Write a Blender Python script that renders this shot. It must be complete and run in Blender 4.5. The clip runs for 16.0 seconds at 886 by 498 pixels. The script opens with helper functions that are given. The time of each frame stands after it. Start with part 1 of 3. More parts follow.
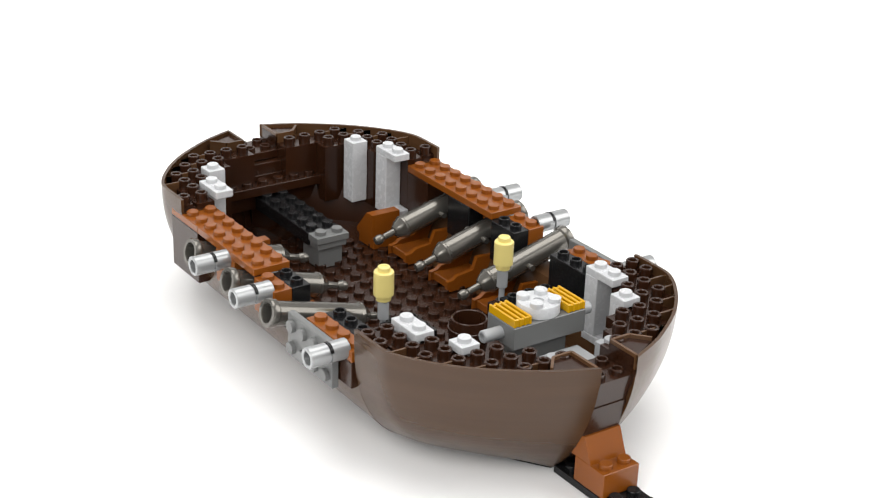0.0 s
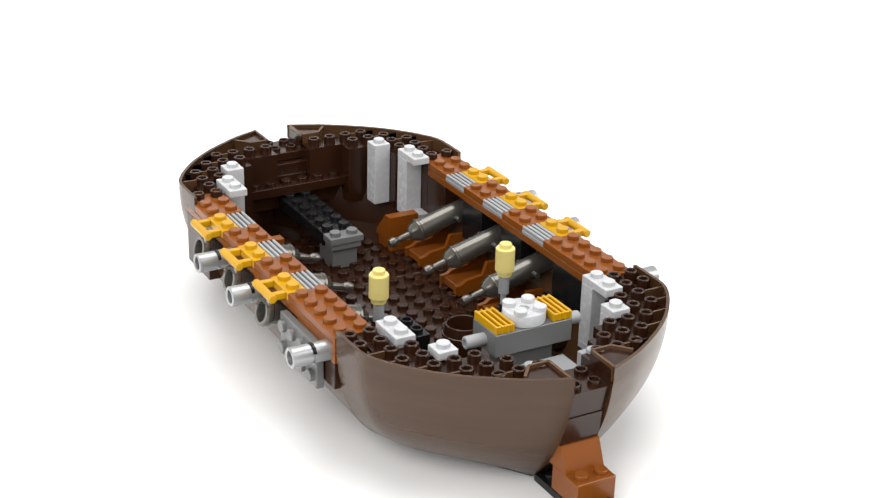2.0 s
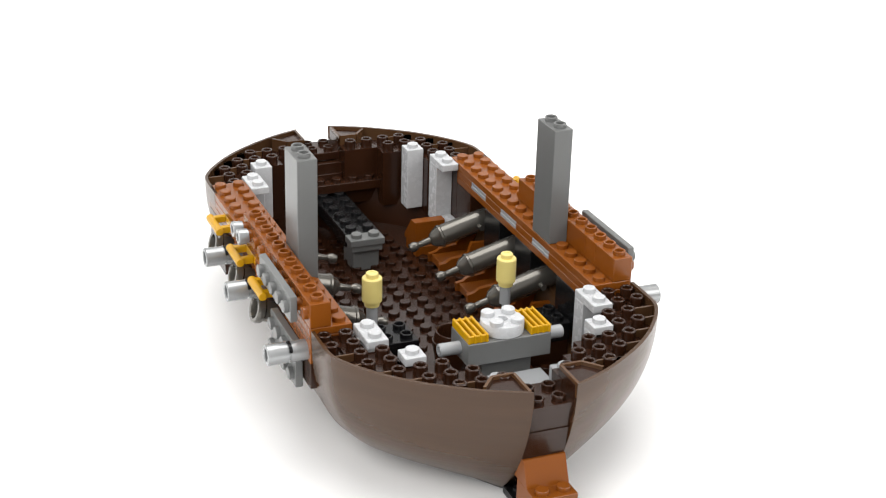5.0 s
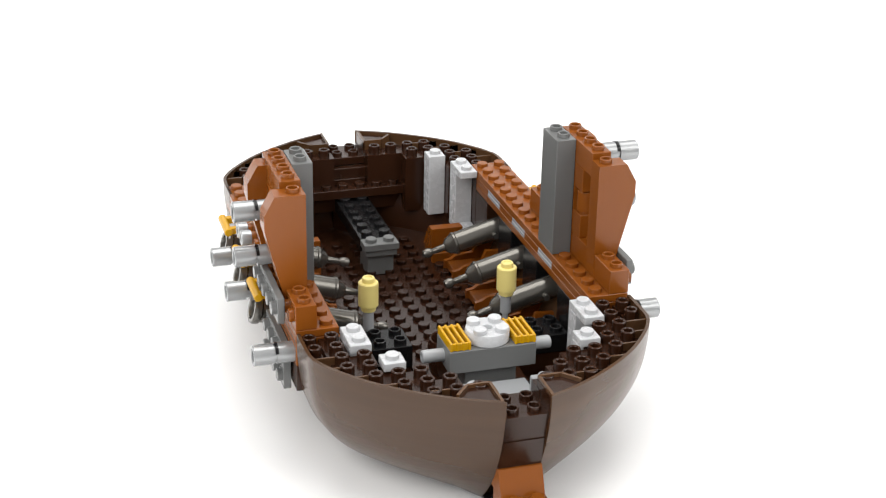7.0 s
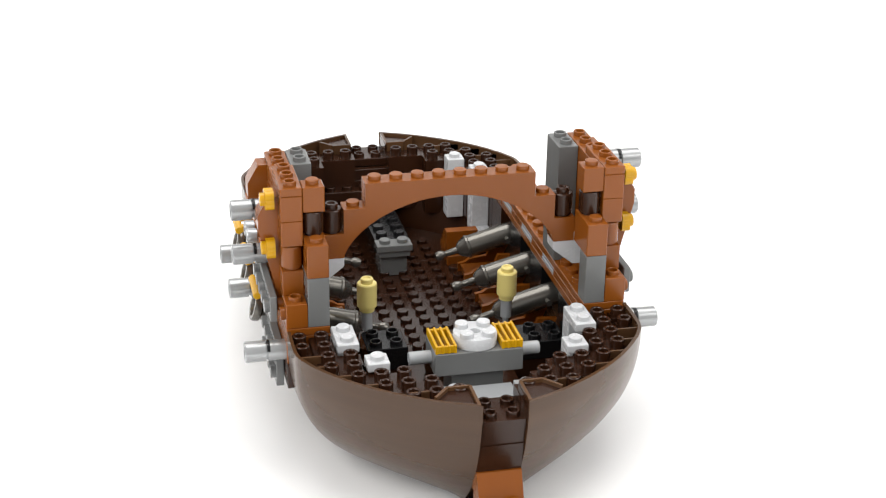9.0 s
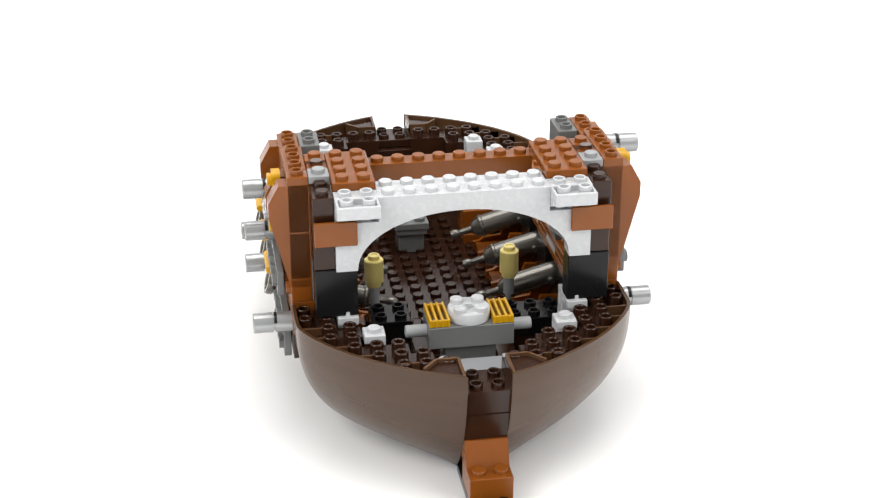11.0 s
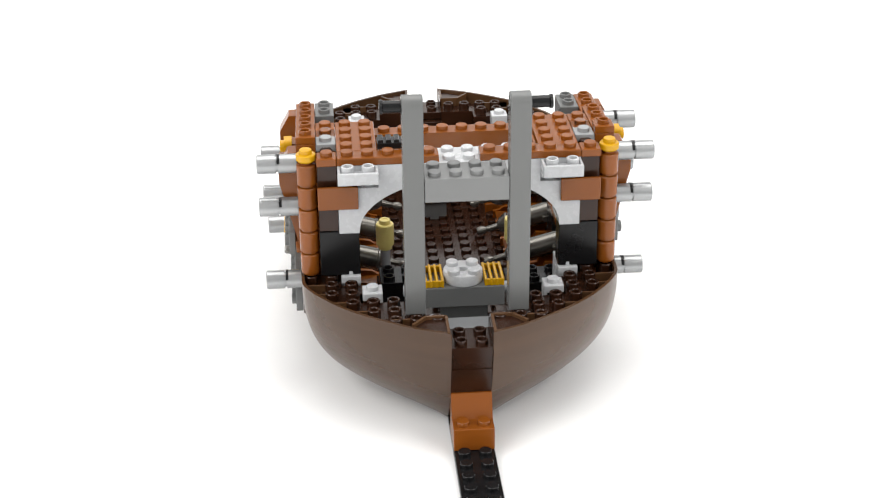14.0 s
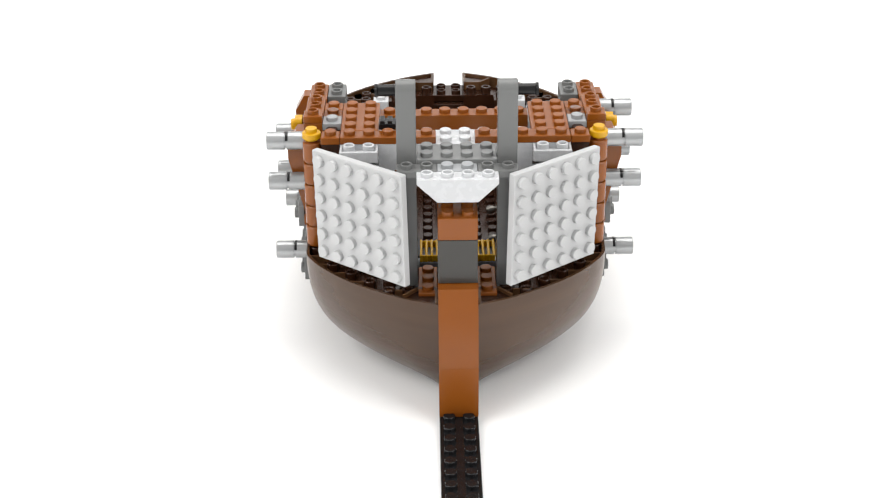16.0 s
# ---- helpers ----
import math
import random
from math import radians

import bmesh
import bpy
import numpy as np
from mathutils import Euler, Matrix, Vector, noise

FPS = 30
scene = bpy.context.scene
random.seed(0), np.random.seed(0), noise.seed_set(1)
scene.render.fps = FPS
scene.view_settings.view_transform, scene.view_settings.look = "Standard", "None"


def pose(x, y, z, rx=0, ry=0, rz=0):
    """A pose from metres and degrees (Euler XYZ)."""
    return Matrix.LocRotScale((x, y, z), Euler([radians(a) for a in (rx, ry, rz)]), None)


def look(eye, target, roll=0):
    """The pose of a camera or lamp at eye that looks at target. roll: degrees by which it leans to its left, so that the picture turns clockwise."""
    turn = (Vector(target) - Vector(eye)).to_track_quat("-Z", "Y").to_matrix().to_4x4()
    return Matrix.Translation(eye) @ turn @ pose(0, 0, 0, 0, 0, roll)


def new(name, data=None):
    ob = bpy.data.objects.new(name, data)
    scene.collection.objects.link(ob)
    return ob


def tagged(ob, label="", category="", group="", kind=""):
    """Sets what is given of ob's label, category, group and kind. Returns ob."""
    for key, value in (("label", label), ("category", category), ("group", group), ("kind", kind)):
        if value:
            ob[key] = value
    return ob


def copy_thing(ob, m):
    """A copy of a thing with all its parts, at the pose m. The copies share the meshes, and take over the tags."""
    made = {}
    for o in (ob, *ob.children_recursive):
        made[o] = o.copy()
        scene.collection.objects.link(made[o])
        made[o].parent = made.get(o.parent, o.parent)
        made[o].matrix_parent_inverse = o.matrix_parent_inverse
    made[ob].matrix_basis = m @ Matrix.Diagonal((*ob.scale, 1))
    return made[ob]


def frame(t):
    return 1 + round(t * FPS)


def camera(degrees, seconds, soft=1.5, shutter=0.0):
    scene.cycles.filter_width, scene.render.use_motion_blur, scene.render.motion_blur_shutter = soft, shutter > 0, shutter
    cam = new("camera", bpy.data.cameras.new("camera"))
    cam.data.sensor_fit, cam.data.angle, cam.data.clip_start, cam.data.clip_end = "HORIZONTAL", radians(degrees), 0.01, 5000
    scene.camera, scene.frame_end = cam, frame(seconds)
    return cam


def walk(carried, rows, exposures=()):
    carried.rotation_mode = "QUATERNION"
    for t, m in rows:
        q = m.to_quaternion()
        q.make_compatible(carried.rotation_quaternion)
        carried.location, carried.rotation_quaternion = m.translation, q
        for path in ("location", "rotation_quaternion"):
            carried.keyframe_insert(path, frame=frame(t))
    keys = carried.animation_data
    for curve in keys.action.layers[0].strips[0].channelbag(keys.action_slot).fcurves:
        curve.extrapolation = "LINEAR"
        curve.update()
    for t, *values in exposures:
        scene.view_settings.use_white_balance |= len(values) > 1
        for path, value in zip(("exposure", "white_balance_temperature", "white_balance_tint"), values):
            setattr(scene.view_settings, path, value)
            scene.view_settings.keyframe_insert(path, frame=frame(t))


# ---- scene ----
cam = camera(31.0, 16.0, soft=1.2)

PATH = [
    (0, (-0.3230, -0.3978, 0.3205), (0.2026, 0.3502, -0.0847), 2.06),
    (0.5, (-0.3149, -0.4024, 0.3212), (0.1980, 0.3538, -0.0851), 1.87),
    (1, (-0.3012, -0.4117, 0.3223), (0.1895, 0.3588, -0.0845), 1.76),
    (1.5, (-0.2876, -0.4202, 0.3232), (0.1812, 0.3637, -0.0839), 1.66),
    (2, (-0.2799, -0.4265, 0.3251), (0.1749, 0.3651, -0.0829), 1.64),
    (2.5, (-0.2675, -0.4324, 0.3252), (0.1681, 0.3700, -0.0826), 1.50),
    (3, (-0.2572, -0.4377, 0.3256), (0.1620, 0.3735, -0.0821), 1.52),
    (3.5, (-0.2447, -0.4441, 0.3261), (0.1545, 0.3772, -0.0813), 1.53),
    (4, (-0.2351, -0.4490, 0.3264), (0.1486, 0.3800, -0.0806), 1.65),
    (6.5, (-0.1766, -0.4718, 0.3293), (0.1134, 0.3943, -0.0779), 1.17),
    (7, (-0.1664, -0.4751, 0.3286), (0.1074, 0.3970, -0.0768), 1.21),
    (7.5, (-0.1564, -0.4789, 0.3298), (0.1008, 0.3981, -0.0760), 1.15),
    (8, (-0.1459, -0.4824, 0.3315), (0.0942, 0.3989, -0.0756), 1.11),
    (8.5, (-0.1348, -0.4848, 0.3320), (0.0877, 0.4010, -0.0753), 1.01),
    (9, (-0.1272, -0.4888, 0.3317), (0.0821, 0.4007, -0.0745), 0.99),
    (11.5, (-0.0899, -0.5301, 0.3479), (0.0463, 0.3657, -0.0751), -0.12),
    (12, (-0.0835, -0.5372, 0.3498), (0.0409, 0.3594, -0.0752), -0.29),
    (12.5, (-0.0760, -0.5452, 0.3524), (0.0348, 0.3520, -0.0750), -0.46),
    (13, (-0.0691, -0.5528, 0.3543), (0.0296, 0.3450, -0.0749), -0.38),
    (13.5, (-0.0601, -0.5618, 0.3575), (0.0234, 0.3362, -0.0744), -0.45),
    (14, (-0.0521, -0.5675, 0.3586), (0.0185, 0.3310, -0.0748), -0.53),
    (14.5, (-0.0429, -0.5754, 0.3617), (0.0127, 0.3228, -0.0745), -0.61),
    (15, (-0.0304, -0.5840, 0.3667), (0.0065, 0.3127, -0.0745), -0.60),
    (15.5, (-0.0190, -0.5919, 0.3667), (0.0008, 0.3057, -0.0736), -1.01),
    (16, (-0.0113, -0.6048, 0.3744), (-0.0028, 0.2906, -0.0707), -0.40),
]
walk(cam, [(t, look(eye, target, roll)) for t, eye, target, roll in PATH])

# ---------------------------------------------------------------- light
U, P = 0.008, 0.0032          # one stud, one plate height
world = bpy.data.worlds.new("studio")
scene.world = world
world.use_nodes = True
world.node_tree.nodes["Background"].inputs[0].default_value = (1.0, 0.99, 0.975, 1)
world.node_tree.nodes["Background"].inputs[1].default_value = 0.68


def softbox(name, eye, target, sx, sy, power):
    lamp = bpy.data.lights.new(name, "AREA")
    lamp.shape, lamp.size, lamp.size_y, lamp.energy = "RECTANGLE", sx, sy, power
    lamp.color = (1.0, 0.985, 0.96)
    ob = new(name, lamp)
    ob.matrix_world = look(eye, target)
    return ob


softbox("softbox_top", (0.1, 0.35, 1.4), (0.0, 0.08, 0.0), 1.1, 1.1, 14.0)
softbox("softbox_left", (-0.95, -0.55, 0.95), (0.0, 0.05, 0.03), 1.0, 1.0, 13.2)
softbox("softbox_right", (0.95, -0.65, 0.95), (0.0, 0.05, 0.03), 1.0, 1.0, 9.8)


# ---------------------------------------------------------------- materials
def plastic(name, rgb, rough=0.24, metal=0.0, vary=0.06, bump=0.05, spec=0.4, streak=None):
    m = bpy.data.materials.new(name)
    m.use_nodes = True
    nt = m.node_tree
    b = nt.nodes["Principled BSDF"]
    co = nt.nodes.new("ShaderNodeTexCoord")
    info = nt.nodes.new("ShaderNodeObjectInfo")
    hsv = nt.nodes.new("ShaderNodeHueSaturation")
    hsv.inputs["Color"].default_value = (*rgb, 1)
    n1 = nt.nodes.new("ShaderNodeTexNoise")
    n1.inputs["Scale"].default_value, n1.inputs["Detail"].default_value = 60.0, 4.0
    # stretched noise: plank bands and horizontal reflections painted into the hull colour
    if streak:
        mp = nt.nodes.new("ShaderNodeMapping")
        mp.inputs["Scale"].default_value = streak
        nt.links.new(co.outputs["Object"], mp.inputs["Vector"])
        nt.links.new(mp.outputs[0], n1.inputs["Vector"])
    else:
        nt.links.new(co.outputs["Object"], n1.inputs["Vector"])
    mr = nt.nodes.new("ShaderNodeMapRange")
    mr.inputs["To Min"].default_value, mr.inputs["To Max"].default_value = 1 - vary, 1 + vary
    nt.links.new(n1.outputs["Fac"], mr.inputs["Value"])
    mr2 = nt.nodes.new("ShaderNodeMapRange")
    mr2.inputs["To Min"].default_value, mr2.inputs["To Max"].default_value = 1 - vary, 1 + vary
    nt.links.new(info.outputs["Random"], mr2.inputs["Value"])
    mul = nt.nodes.new("ShaderNodeMath")
    mul.operation = "MULTIPLY"
    nt.links.new(mr.outputs[0], mul.inputs[0])
    nt.links.new(mr2.outputs[0], mul.inputs[1])
    nt.links.new(mul.outputs[0], hsv.inputs["Value"])
    nt.links.new(hsv.outputs[0], b.inputs["Base Color"])
    n2 = nt.nodes.new("ShaderNodeTexNoise")
    n2.inputs["Scale"].default_value, n2.inputs["Detail"].default_value = 420.0, 3.0
    nt.links.new(co.outputs["Object"], n2.inputs["Vector"])
    r = nt.nodes.new("ShaderNodeMapRange")
    r.inputs["To Min"].default_value, r.inputs["To Max"].default_value = rough - 0.03, rough + 0.05
    nt.links.new(n2.outputs["Fac"], r.inputs["Value"])
    nt.links.new(r.outputs[0], b.inputs["Roughness"])
    bp = nt.nodes.new("ShaderNodeBump")
    bp.inputs["Strength"].default_value, bp.inputs["Distance"].default_value = bump, 0.0004
    nt.links.new(n1.outputs["Fac"], bp.inputs["Height"])
    nt.links.new(bp.outputs[0], b.inputs["Normal"])
    b.inputs["Metallic"].default_value = metal
    b.inputs["Specular IOR Level"].default_value = spec
    return m


M = {
    "brown": plastic("reddish_brown_plastic", (0.205, 0.057, 0.0055)),
    "dark": plastic("dark_brown_plastic", (0.027, 0.0098, 0.0045), 0.2, spec=0.38),
    # same plastic as dark, lightened for the table's reflection on the outer skin
    "hull": plastic("lit_hull_brown_plastic", (0.076, 0.037, 0.0165), 0.22, 0.0, 0.28, 0.45, 0.4, (0.12, 0.12, 3.2)),
    "black": plastic("black_plastic", (0.0075, 0.0075, 0.008), 0.2, spec=0.26),
    "dgrey": plastic("dark_grey_plastic", (0.138, 0.141, 0.14), vary=0.04),
    "char": plastic("charcoal_plastic", (0.045, 0.043, 0.04), 0.3),
    "grey": plastic("light_grey_plastic", (0.30, 0.31, 0.32)),
    "mgrey": plastic("medium_grey_plastic", (0.178, 0.182, 0.182)),
    "white": plastic("white_plastic", (0.50, 0.51, 0.525), 0.26, 0.0, 0.02, 0.02),
    "pale": plastic("pale_grey_plastic", (0.43, 0.435, 0.44), 0.3, 0.0, 0.02, 0.02),
    "silver": plastic("silver_plastic", (0.36, 0.37, 0.375), 0.24, 0.6),
    "gun": plastic("gunmetal_plastic", (0.15, 0.142, 0.128), 0.17, 0.7),
    "yellow": plastic("yellow_plastic", (0.52, 0.28, 0.004)),
    "tan": plastic("pale_yellow_plastic", (0.74, 0.62, 0.22), 0.3),
    "table": plastic("white_paper", (0.9, 0.905, 0.91), 0.7, 0.0, 0.01, 0.1, 0.2),
}
HUE = {"brown": "reddish-brown", "dark": "dark brown", "black": "black", "dgrey": "dark grey", "char": "charcoal", "grey": "light grey", "mgrey": "medium grey",
       "white": "white", "silver": "silver-grey", "gun": "gunmetal", "yellow": "bright yellow", "tan": "pale yellow"}


# ---------------------------------------------------------------- mesh building
class Mesh:
    def __init__(self):
        self.v, self.f = [], []

    def add(self, vs, fs):
        n = len(self.v)
        self.v += [tuple(a) for a in vs]
        self.f += [tuple(n + i for i in f) for f in fs]

    def box(self, x0, x1, y0, y1, z0, z1, c=0.00025):
        """A box with chamfered edges, in metres."""
        c = min(c, (x1 - x0) / 3, (y1 - y0) / 3, (z1 - z0) / 3)
        lo, hi = (x0, y0, z0), (x1, y1, z1)
        vs, idx = [], {}
        for sx in (0, 1):
            for sy in (0, 1):
                for sz in (0, 1):
                    s = (sx, sy, sz)
                    for ax in range(3):
                        p = []
                        for k in range(3):
                            base = hi[k] if s[k] else lo[k]
                            p.append(base if k == ax else base + (-c if s[k] else c))
                        idx[(s, ax)] = len(vs)
                        vs.append(p)
        fs = []
        for ax in range(3):
            a, b = (ax + 1) % 3, (ax + 2) % 3
            for side in (0, 1):
                ring = []
                for sa, sb in ((0, 0), (1, 0), (1, 1), (0, 1)):
                    s = [0, 0, 0]
                    s[ax], s[a], s[b] = side, sa, sb
                    ring.append(idx[(tuple(s), ax)])
                fs.append(ring if side else ring[::-1])
        for ax in range(3):
            a, b = (ax + 1) % 3, (ax + 2) % 3
            for sa in (0, 1):
                for sb in (0, 1):
                    s0, s1 = [0, 0, 0], [0, 0, 0]
                    s0[a] = s1[a] = sa
                    s0[b] = s1[b] = sb
                    s1[ax] = 1
                    s0, s1 = tuple(s0), tuple(s1)
                    q = [idx[(s0, a)], idx[(s1, a)], idx[(s1, b)], idx[(s0, b)]]
                    fs.append(q if (sa != sb) else q[::-1])
        for s in [(i, j, k) for i in (0, 1) for j in (0, 1) for k in (0, 1)]:
            q = [idx[(s, 0)], idx[(s, 1)], idx[(s, 2)]]
            fs.append(q if sum(s) % 2 else q[::-1])
        self.add(vs, fs)
        return self

    def lathe(self, prof, at=(0, 0, 0), axis=(0, 0, 1), seg=16):
        """A turned solid: prof is (radius, height) from end to end along axis."""
        q = Vector((0, 0, 1)).rotation_difference(Vector(axis))
        o = Vector(at)
        vs, fs, rows = [], [], []
        for r, h in prof:
            if r < 1e-7:
                rows.append([len(vs)])
                vs.append(o + q @ Vector((0, 0, h)))
            else:
                rows.append(list(range(len(vs), len(vs) + seg)))
                vs += [o + q @ Vector((r * math.cos(2 * math.pi * i / seg), r * math.sin(2 * math.pi * i / seg), h)) for i in range(seg)]
        for a, b in zip(rows, rows[1:]):
            for i in range(seg):
                j = (i + 1) % seg
                if len(a) == 1 and len(b) == 1:
                    continue
                if len(a) == 1:
                    fs.append((a[0], b[j], b[i]))
                elif len(b) == 1:
                    fs.append((a[i], a[j], b[0]))
                else:
                    fs.append((a[i], a[j], b[j], b[i]))
        self.add(vs, fs)
        return self

    def stud(self, x, y, z, axis=(0, 0, 1), hollow=False, seg=14):
        r, h, c = 0.00245, 0.0018, 0.00022
        if hollow:
            prof = [(r, -0.0002), (r, h - c), (r - c, h), (0.00165 + c, h), (0.00165, h - c), (0.00165, 0.0004), (0, 0.0004)]
        else:
            prof = [(r, -0.0002), (r, h - c), (r - c, h), (0, h)]
        return self.lathe(prof, (x, y, z), axis, seg)

    def prism(self, poly, axis, a, b):
        """A polygon drawn out along an axis from a to b. poly holds the other two coordinates: (y, z), (x, z) or (x, y)."""
        n = len(poly)

        def put(p, d):
            return {"x": (d, p[0], p[1]), "y": (p[0], d, p[1]), "z": (p[0], p[1], d)}[axis]
        area = sum(poly[i][0] * poly[(i + 1) % n][1] - poly[(i + 1) % n][0] * poly[i][1] for i in range(n))
        if area < 0:
            poly = poly[::-1]
        vs = [put(p, a) for p in poly] + [put(p, b) for p in poly]
        fs = [tuple(range(n))[::-1], tuple(range(n, 2 * n))] + [(i, (i + 1) % n, n + (i + 1) % n, n + i) for i in range(n)]
        if axis == "y":
            fs = [f[::-1] for f in fs]
        self.add(vs, fs)
        return self

    def data(self, name, mat):
        me = bpy.data.meshes.new(name)
        me.from_pydata(self.v, [], self.f)
        me.update()
        me.shade_smooth()
        me.set_sharp_from_angle(angle=radians(32))
        me.materials.append(mat)
        return me


def part(name, mb, mat, parent, label=""):
    ob = new(name, mb.data(name, mat) if isinstance(mb, Mesh) else mb)
    ob.parent = parent
    return tagged(ob, label)


def empty(name, label, category, at=(0, 0, 0), group="", kind=""):
    ob = new(name)
    ob.empty_display_size = 0.01
    ob.location = at
    return tagged(ob, label, category, group, kind)


ARRIVALS = []      # thing, resting pose, seconds
GAP = 0.00008      # seam between neighbouring bricks


def arrive(ob, t):
    ARRIVALS.append((ob, Matrix.LocRotScale(ob.location, ob.rotation_euler, None), t))
    return ob


CACHE = {}


def brick_mesh(du, dv, dp, col, studs=1, hollow=False, side=None):
    key = (du, dv, dp, col, studs, hollow, side)
    if key not in CACHE:
        mb = Mesh()
        x, y, z = du * U / 2 - GAP, dv * U / 2 - GAP, dp * P
        mb.box(-x, x, -y, y, GAP, z)
        if studs:
            for i in range(round(du)):
                for j in range(round(dv)):
                    mb.stud((i + 0.5) * U - du * U / 2, (j + 0.5) * U - dv * U / 2, z, hollow=hollow)
        if side:
            for j in range(round(dv)):
                for k in range(max(1, round(dp / 2.5))):
                    mb.stud(side * x, (j + 0.5) * U - dv * U / 2, (k + 0.5) * z / max(1, round(dp / 2.5)), (side, 0, 0))
        CACHE[key] = mb.data("plate" if dp <= 1.01 else "brick", M[col])
    return CACHE[key]


def B(col, u0, u1, v0, v1, p0, p1, t=None, studs=1, hollow=False, side=None, name=None, label=None, parent=None):
    """A studded brick or plate between two corners in studs and plates. With t it is a loose piece that is put on at t seconds; else a part of the ship."""
    du, dv, dp = u1 - u0, v1 - v0, p1 - p0
    kind = name or ("plate" if dp <= 1.01 else "brick")
    ob = new(kind, brick_mesh(du, dv, dp, col, studs, hollow, side))
    ob.location = ((u0 + u1) / 2 * U, (v0 + v1) / 2 * U, p0 * P)
    finish(ob, col, kind, t, label or f"{HUE[col]} plastic toy {kind.replace('_', ' ')} with round studs", parent)
    return ob


def finish(ob, col, kind, t, label, parent=None):
    if t is None:
        ob.parent = parent or ship
        if col not in ("dark",):
            tagged(ob, label if parent is None else "")
    else:
        tagged(ob, label, "toy brick", f"loose {HUE[col]} pieces")
        arrive(ob, t)
    return ob


def L(col, mb, u, v, p, name, t=None, rz=0, label=None, parent=None):
    """A piece of its own shape, drawn about its base point."""
    ob = new(name, mb.data(name, M[col]) if isinstance(mb, Mesh) else mb)
    ob.location = (u * U, v * U, p * P)
    ob.rotation_euler = (0, 0, radians(rz))
    finish(ob, col, name, t, label or f"{HUE[col]} plastic toy {name.replace('_', ' ')}", parent)
    return ob


# ---------------------------------------------------------------- table and sweep
TABLE = 5.88      # table top, in plates


def sweep():
    mb = Mesh()
    prof = [(-2.2, 0.0), (-1.0, 0.0), (0.0, 0.0), (0.9, 0.0)]
    for i in range(1, 13):
        a = i / 12 * math.pi / 2
        prof.append((0.9 + 0.8 * math.sin(a), 0.8 - 0.8 * math.cos(a)))
    prof.append((1.7, 2.2))
    vs, fs = [], []
    for y, z in prof:
        vs += [(-2.4, y, z + TABLE * P), (2.4, y, z + TABLE * P)]
    for i in range(len(prof) - 1):
        fs.append((2 * i, 2 * i + 1, 2 * i + 3, 2 * i + 2))
    mb.add(vs, fs)
    ob = new("table_sweep", mb.data("table_sweep", M["table"]))
    return tagged(ob, "seamless white paper sweep under the toy ship", "backdrop", kind="structure")


sweep()

# ---------------------------------------------------------------- the ship's hull
ship = empty("toy_ship", "half-built dark brown plastic brick toy ship with gun deck", "toy ship")
RIM, MID = 22.0, 11.3          # rim height in plates, middle in studs
RIMLINE = [(8.0, 8.5), (8.0, 9.7), (7.94, 10.85), (7.63, 11.6), (7.1, 12.42), (6.12, 13.58), (4.88, 14.67), (3.25, 15.76), (2.15, 16.32), (1.0, 16.78)]


def rim_u(d):
    """Half width of the rim, in studs, at d studs from the middle."""
    for (ua, a), (ub, b) in zip(RIMLINE, RIMLINE[1:]):
        if d <= b:
            return ua + (ub - ua) * (d - a) / (b - a)
    return 0


def rim_points(n=40):
    pts, lens = RIMLINE, [0]
    for a, b in zip(pts, pts[1:]):
        lens.append(lens[-1] + math.hypot(b[0] - a[0], b[1] - a[1]))
    out = []
    for i in range(n + 1):
        s = lens[-1] * i / n
        k = max(j for j in range(len(pts)) if lens[j] <= s + 1e-9)
        k = min(k, len(pts) - 2)
        f = (s - lens[k]) / (lens[k + 1] - lens[k])
        p = [pts[max(0, min(len(pts) - 1, k + o))] for o in (-1, 0, 1, 2)]
        out.append(tuple(0.5 * (2 * p[1][c] + (p[2][c] - p[0][c]) * f + (2 * p[0][c] - 5 * p[1][c] + 4 * p[2][c] - p[3][c]) * f * f
                                + (3 * p[1][c] - p[0][c] - 3 * p[2][c] + p[3][c]) * f ** 3) for c in (0, 1)))
    return out


FOOT = 6.4                                # underside of the hull skin, in plates


def hull_point(ur, dr, h):
    """From a rim point and a height fraction to the outer skin."""
    s = min(1.0, max(0.0, (dr - 8.5) / 8.3))
    ub = min(ur, 4.4 - 3.4 * s ** 1.15)
    db = 8.5 + (dr - 8.5) * 0.663
    fu, fd = (1 - (1 - h) ** 2.6) ** (0.55 + 0.35 * s), (1 - (1 - h) ** 2) ** 0.9
    return ub + (ur - ub) * fu, db + (dr - db) * fd


